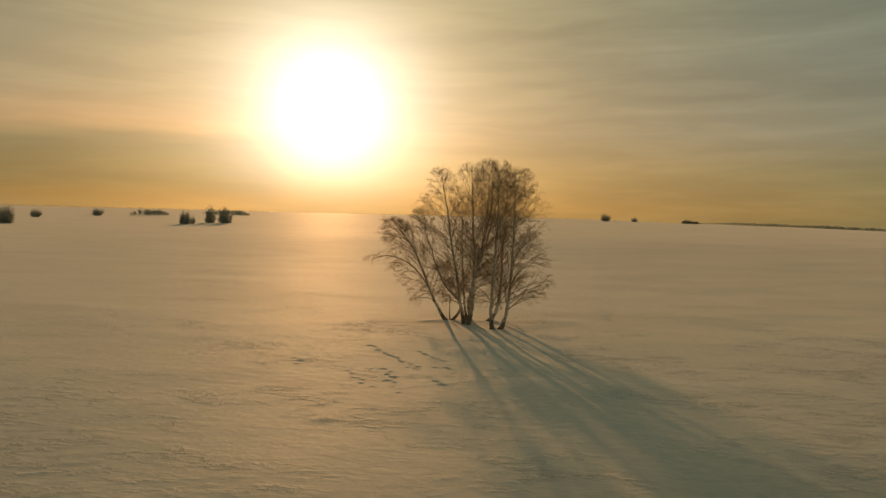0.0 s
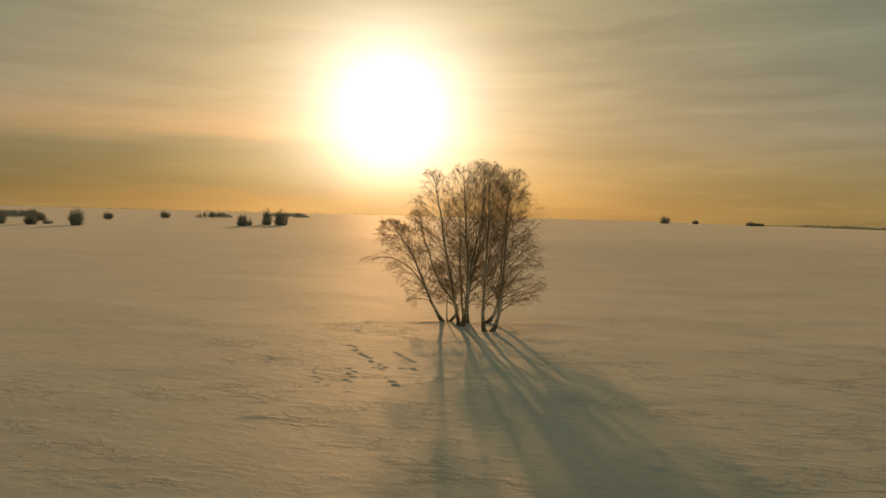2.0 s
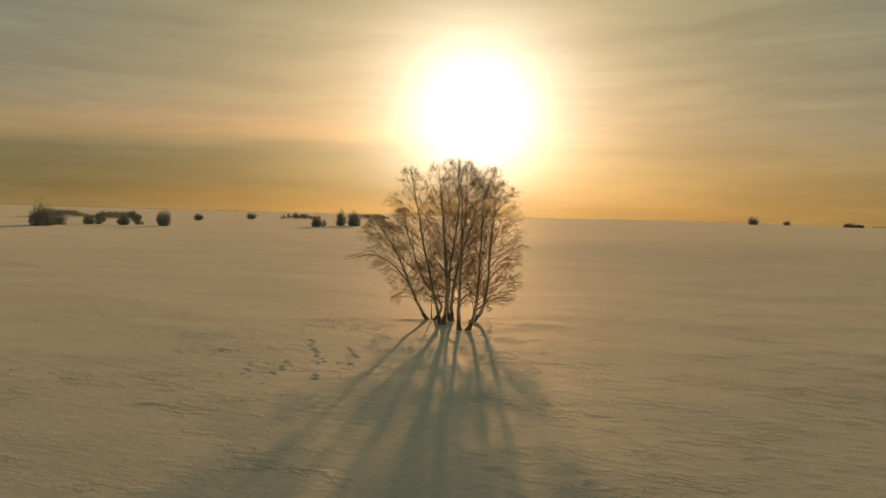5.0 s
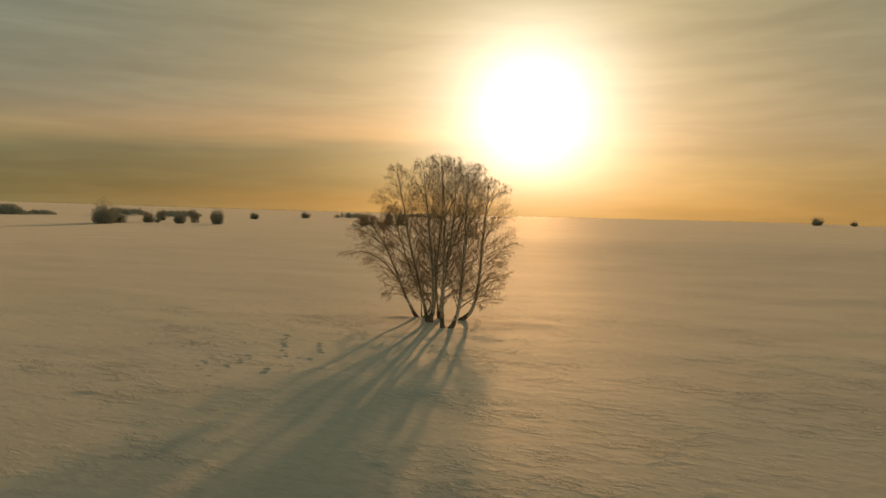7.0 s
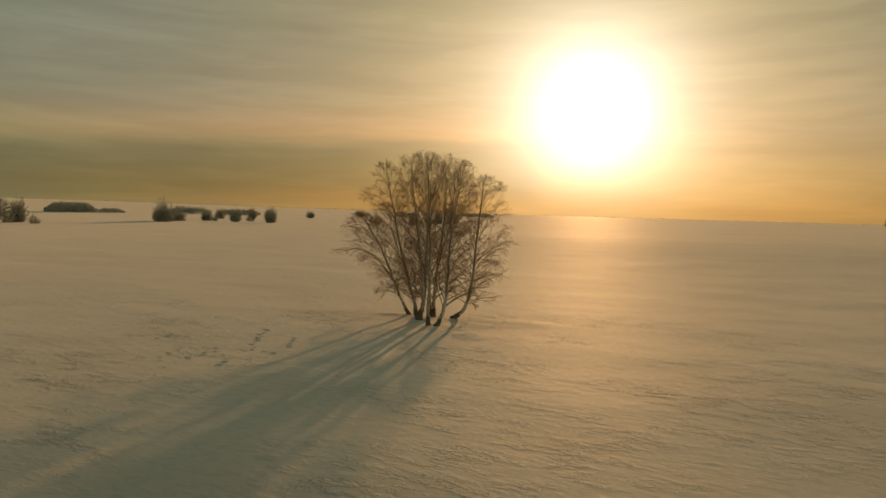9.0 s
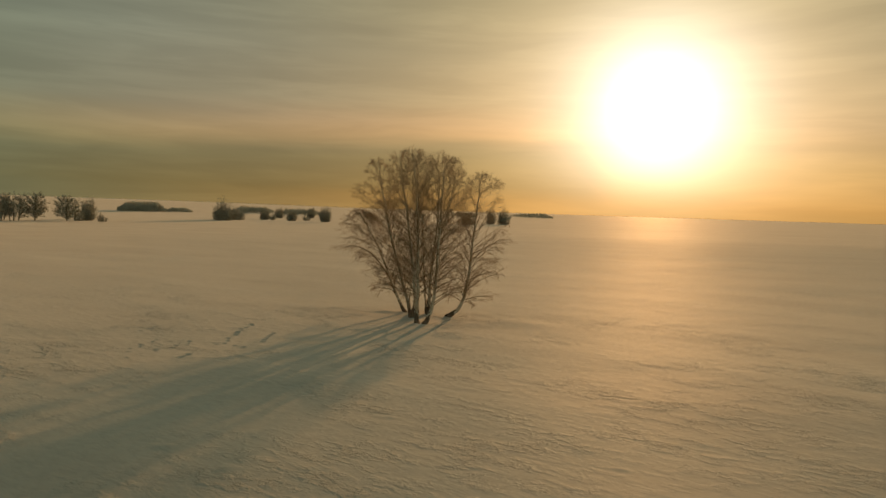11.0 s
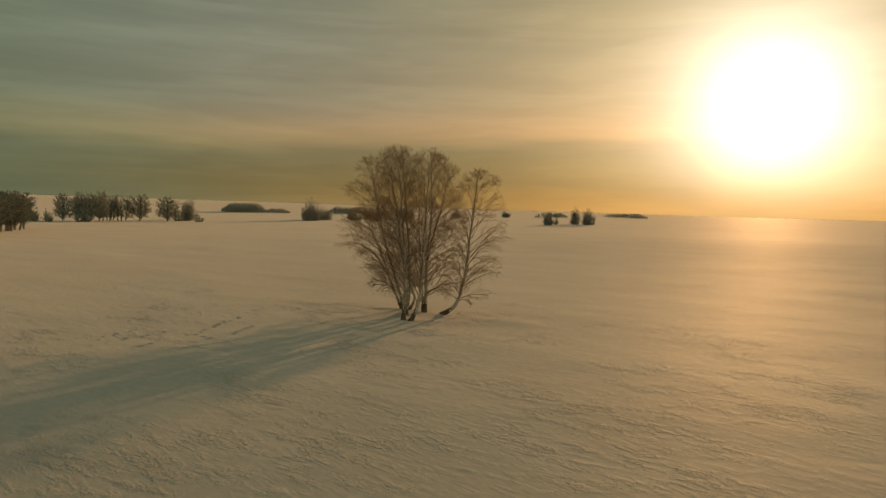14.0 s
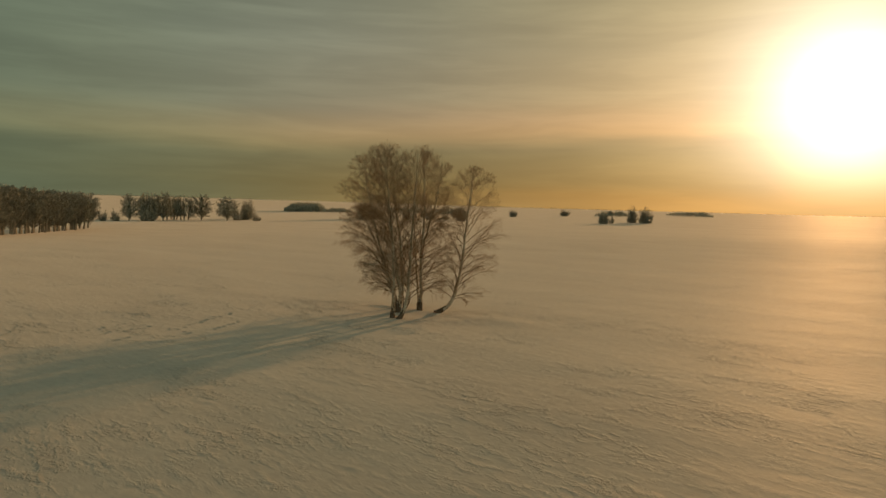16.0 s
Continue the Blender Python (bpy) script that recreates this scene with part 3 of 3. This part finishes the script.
def bush(name, seed, tall, wide, sprays, domes):
    """Bare stems that fan out from the ground into rounded domes: each one's share of width off the middle, of the height and of the width."""
    rng = random.Random(seed)
    thing = new(name)
    tubes, fine = Tubes(), Tubes()
    for i in range(sprays):
        shift, high, broad = domes[i % len(domes)]
        a, up, r = rng.random() * 6.28, rng.random() ** 0.7, 1.02 * rng.uniform(0.25, 1.0) ** 0.5
        side = (1 - up ** 3.4) ** 0.5
        r *= lumpy(Vector((math.cos(a) * side, math.sin(a) * side, up)), seed + i % len(domes), 0.15)
        c = Vector((shift * wide / 2, 0.25 * shift * wide, 0))
        flare = 0.78 + 0.22 * min(1.0, up * 3)
        tip = c + Vector((math.cos(a) * side * flare * broad * wide / 2, math.sin(a) * side * flare * broad * wide / 2, max(0.04, up * high) * tall)) * r
        foot = c.lerp(Vector((tip.x, tip.y, 0)), rng.uniform(0.2, 0.7)) + Vector((0, 0, -0.2))
        pts = spline([foot, foot.lerp(tip, 0.5) + Vector((0, 0, 0.04 * tall)), tip], 5)
        tubes.add(pts, [0.036, 0.031, 0.026, 0.02, 0.012], 3)
        tuft(rng, fine, pts, 8, 0.045 * tall + 0.1)
    part("stem_fan", tubes.mesh("stem_fan", [FAR_TRUNK]), thing, "grey fanned stems")
    part("crown", fine.mesh("crown", [HAZED_BARK]), thing, "brush of bare twigs in a haze-pale colour", kind="stuff")
    return thing


# each far kind: the tree, its height and width
FAR_TREES = {
    "tall": [(tagged(grove_tree("birch_tree", 21, 9.5, 7.2, 2, 230, 0.06, HAZED_BARK), "bare birch of a far grove on snow", "birch tree"), 9.5, 6.4),
             (tagged(grove_tree("birch_tree", 22, 9.0, 6.8, 1, 210, 0.08, HAZED_BARK), "bare birch of a far grove on snow", "birch tree"), 9.0, 6.0),
             (tagged(grove_tree("birch_tree", 23, 10.0, 8.4, 3, 270, 0.05, HAZED_BARK), "bare many-stemmed birch of a far grove on snow", "birch tree"), 10.0, 7.6)],
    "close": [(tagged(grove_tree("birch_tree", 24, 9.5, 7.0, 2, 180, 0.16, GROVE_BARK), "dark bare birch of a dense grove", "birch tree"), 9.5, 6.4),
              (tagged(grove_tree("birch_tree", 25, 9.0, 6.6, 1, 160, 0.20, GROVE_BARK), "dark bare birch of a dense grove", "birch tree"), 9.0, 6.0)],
    "round": [(tagged(bush("willow_bush", 31, 8.0, 9.0, 360, [(-0.05, 1.0, 0.9), (-0.05, 1.0, 0.9), (0.34, 0.76, 0.66), (-0.05, 1.0, 0.9), (-0.38, 0.68, 0.6)]), "broad domed bare willow bush on the snow field", "bush"), 8.0, 9.0),
              (tagged(bush("willow_bush", 32, 6.0, 5.0, 240, [(0.0, 1.0, 0.9), (0.0, 1.0, 0.9), (0.3, 0.75, 0.66)]), "rounded bare willow bush on the snow field", "bush"), 6.0, 5.0),
              (tagged(bush("willow_bush", 33, 6.0, 5.4, 260, [(-0.25, 1.0, 0.66), (0.3, 0.84, 0.62)]), "twin-headed bare willow bush on the snow field", "bush"), 6.0, 5.4)],
    "small": [(tagged(bush("shrub", 41, 3.5, 3.4, 70, [(-0.2, 1.0, 0.7), (0.4, 0.7, 0.55)]), "small bare shrub in the snow", "shrub"), 3.5, 3.4)],
}
USED = set()


def plant(kind, which, x, y, tall, wide, group):
    """One far tree at x, y, tall metres high and wide metres across."""
    rng = random.Random(int(x * 31 + y * 17))
    src, high, broad = FAR_TREES[kind][which]
    k = wide / broad
    m = pose(x, y, float(height(x, y)) - 0.05, 0, 0, rng.uniform(0, 360)) @ Matrix.Diagonal((k, k, tall / high, 1))
    if src.name in USED:
        ob = copy_thing(src, m)
    else:
        USED.add(src.name)
        src.matrix_basis = m
        ob = src
    tagged(ob, group=group)


for which, x, y, tall, wide in [(1, -202.5, 102.6, 9.8, 6.8), (2, -204.6, 110.0, 10.6, 8.4), (1, -205.0, 115.0, 10.0, 7.2), (0, -212.0, 120.5, 9.6, 8.0), (2, -212.0, 126.6, 9.5, 8.6),
                                (1, -211.0, 132.0, 9.6, 8.0), (1, -202.2, 137.7, 8.8, 8.8), (1, -216.0, 113.0, 9.0, 7.0), (0, -220.0, 118.0, 9.4, 7.4),
                                (2, -219.0, 125.0, 9.2, 8.0), (0, -145.5, 69.6, 8.8, 6.0)]:
    plant("tall", which, x, y, tall, wide, "trees along the field edge")
for which, x, y, tall, wide in [(0, -195.9, 198.4, 9.8, 10.4), (0, -204.9, 213.0, 5.2, 8.6), (2, -211.0, 236.4, 5.4, 8.1), (1, -258.4, 294.8, 6.7, 7.3), (2, -183.7, 225.0, 5.7, 5.2),
                                (1, -265.2, 329.1, 5.0, 5.0), (1, -164.5, 224.3, 6.4, 4.9), (1, -282.5, 411.1, 5.0, 5.9), (0, -281.7, 478.0, 5.1, 9.3), (2, -114.7, 254.7, 6.3, 4.6),
                                (1, -113.8, 276.9, 6.8, 3.8), (1, -107.3, 276.3, 6.4, 5.2), (1, -354.0, 431.0, 6.2, 6.0), (1, -207.8, 148.2, 5.4, 3.8), (1, -221.0, 157.0, 8.0, 5.0),
                                (0, 88.4, 500.7, 5.4, 8.2), (0, 110.0, 505.0, 3.2, 5.5), (2, 146.0, 499.0, 3.8, 7.0), (2, 153.0, 505.0, 3.0, 6.5)]:
    plant("round", which, x, y, tall, wide, "bushes on the snow field")
for x, y, tall, wide in [(-197.0, 96.2, 4.4, 4.8), (-196.0, 106.5, 4.4, 5.0), (-200.0, 93.5, 3.0, 3.4), (-114.2, 260.4, 3.1, 2.3), (-203.5, 234.0, 3.2, 3.4), (-190.0, 241.0, 2.6, 3.4), (-193.0, 144.0, 3.0, 3.0), (-206.0, 143.6, 5.0, 3.6)]:
    plant("small", 0, x, y, tall, wide, "shrubs on the snow field")


def birch_grove():
    """The dense grove nearest to the camera at the field's edge, three rows deep."""
    rng = random.Random(77)
    for k in range(45):
        s = (k % 15) / 14 + rng.uniform(-0.025, 0.025)
        back = (k // 15) * 5.0 + rng.uniform(0, 2.5)
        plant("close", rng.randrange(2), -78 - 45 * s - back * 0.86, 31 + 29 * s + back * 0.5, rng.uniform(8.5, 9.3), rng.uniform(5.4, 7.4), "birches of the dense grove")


birch_grove()


def far_wood(label, line, depth, tall, count, seed):
    """A strip of wood in the distance, many small ragged crowns in one mesh."""
    rng = random.Random(seed)
    tubes = Tubes()
    total = len(line) - 1
    for k in range(count):
        s = rng.random() * total
        i = min(int(s), total - 1)
        x = line[i][0] + (line[i + 1][0] - line[i][0]) * (s - i)
        y = line[i][1] + (line[i + 1][1] - line[i][1]) * (s - i)
        r = math.hypot(x, y)
        d = rng.random() * depth
        x, y = x * (1 + d / r), y * (1 + d / r)
        z = float(land(x, y)) - 0.3
        h = tall * rng.uniform(0.65, 1.1) * (0.85 + 0.3 * noise.noise((x * 0.02, y * 0.02, seed)))
        h *= min(1.0, 0.45 + 2.6 * min(s, total - s) / total)
        w = h * rng.uniform(0.18, 0.32)
        root = Vector((x, y, z))
        tubes.add([root, root + Vector((0, 0, h * 0.9))], [h * 0.018, h * 0.006], 3)
        for j in range(6):
            a, e, up = rng.random() * 6.28, rng.uniform(0.5, 1.0), rng.uniform(0.12, 0.75)
            c = Vector((math.cos(a), math.sin(a), 0))
            tubes.add([root + Vector((0, 0, h * up)), root + c * w * e * (1.1 - 0.5 * up) + Vector((0, 0, h * (up + 0.16))), root + c * w * e * (0.9 - 0.6 * up) + Vector((0, 0, h * min(1.0, up + 0.34)))],
                      [w * 0.08, w * 0.24, 0.03], 3)
    tagged(new("far_wood", tubes.mesh("far_wood", [HAZED_WOOD])), label, "wood", kind="stuff")


def arc(az0, az1, r, eye=(17.0, 4.4)):
    n = max(2, int(abs(az1 - az0) / 3) + 2)
    return [(eye[0] + r * math.sin(radians(a)), eye[1] + r * math.cos(radians(a))) for a in np.linspace(az0, az1, n)]


far_wood("long low wood on a snowy rise, far off", arc(-55.8, -52.4, 600), 30, 8.8, 420, 1)
far_wood("thin edge of a wood on a snowy rise", arc(-52.4, -50.4, 605), 15, 4.4, 130, 2)
far_wood("hazy wood behind the bushes", arc(-47.4, -44.2, 620), 25, 7.5, 200, 3)
far_wood("hazy wood behind the bushes", arc(-43.8, -40.4, 570), 25, 7.0, 200, 4)
far_wood("low strip of wood on the snow plain", [(-279, 519), (-254, 532)], 15, 5.4, 110, 5)
far_wood("low strip of wood on the snow plain", [(-268, 630), (-214, 608)], 20, 6.0, 170, 6)
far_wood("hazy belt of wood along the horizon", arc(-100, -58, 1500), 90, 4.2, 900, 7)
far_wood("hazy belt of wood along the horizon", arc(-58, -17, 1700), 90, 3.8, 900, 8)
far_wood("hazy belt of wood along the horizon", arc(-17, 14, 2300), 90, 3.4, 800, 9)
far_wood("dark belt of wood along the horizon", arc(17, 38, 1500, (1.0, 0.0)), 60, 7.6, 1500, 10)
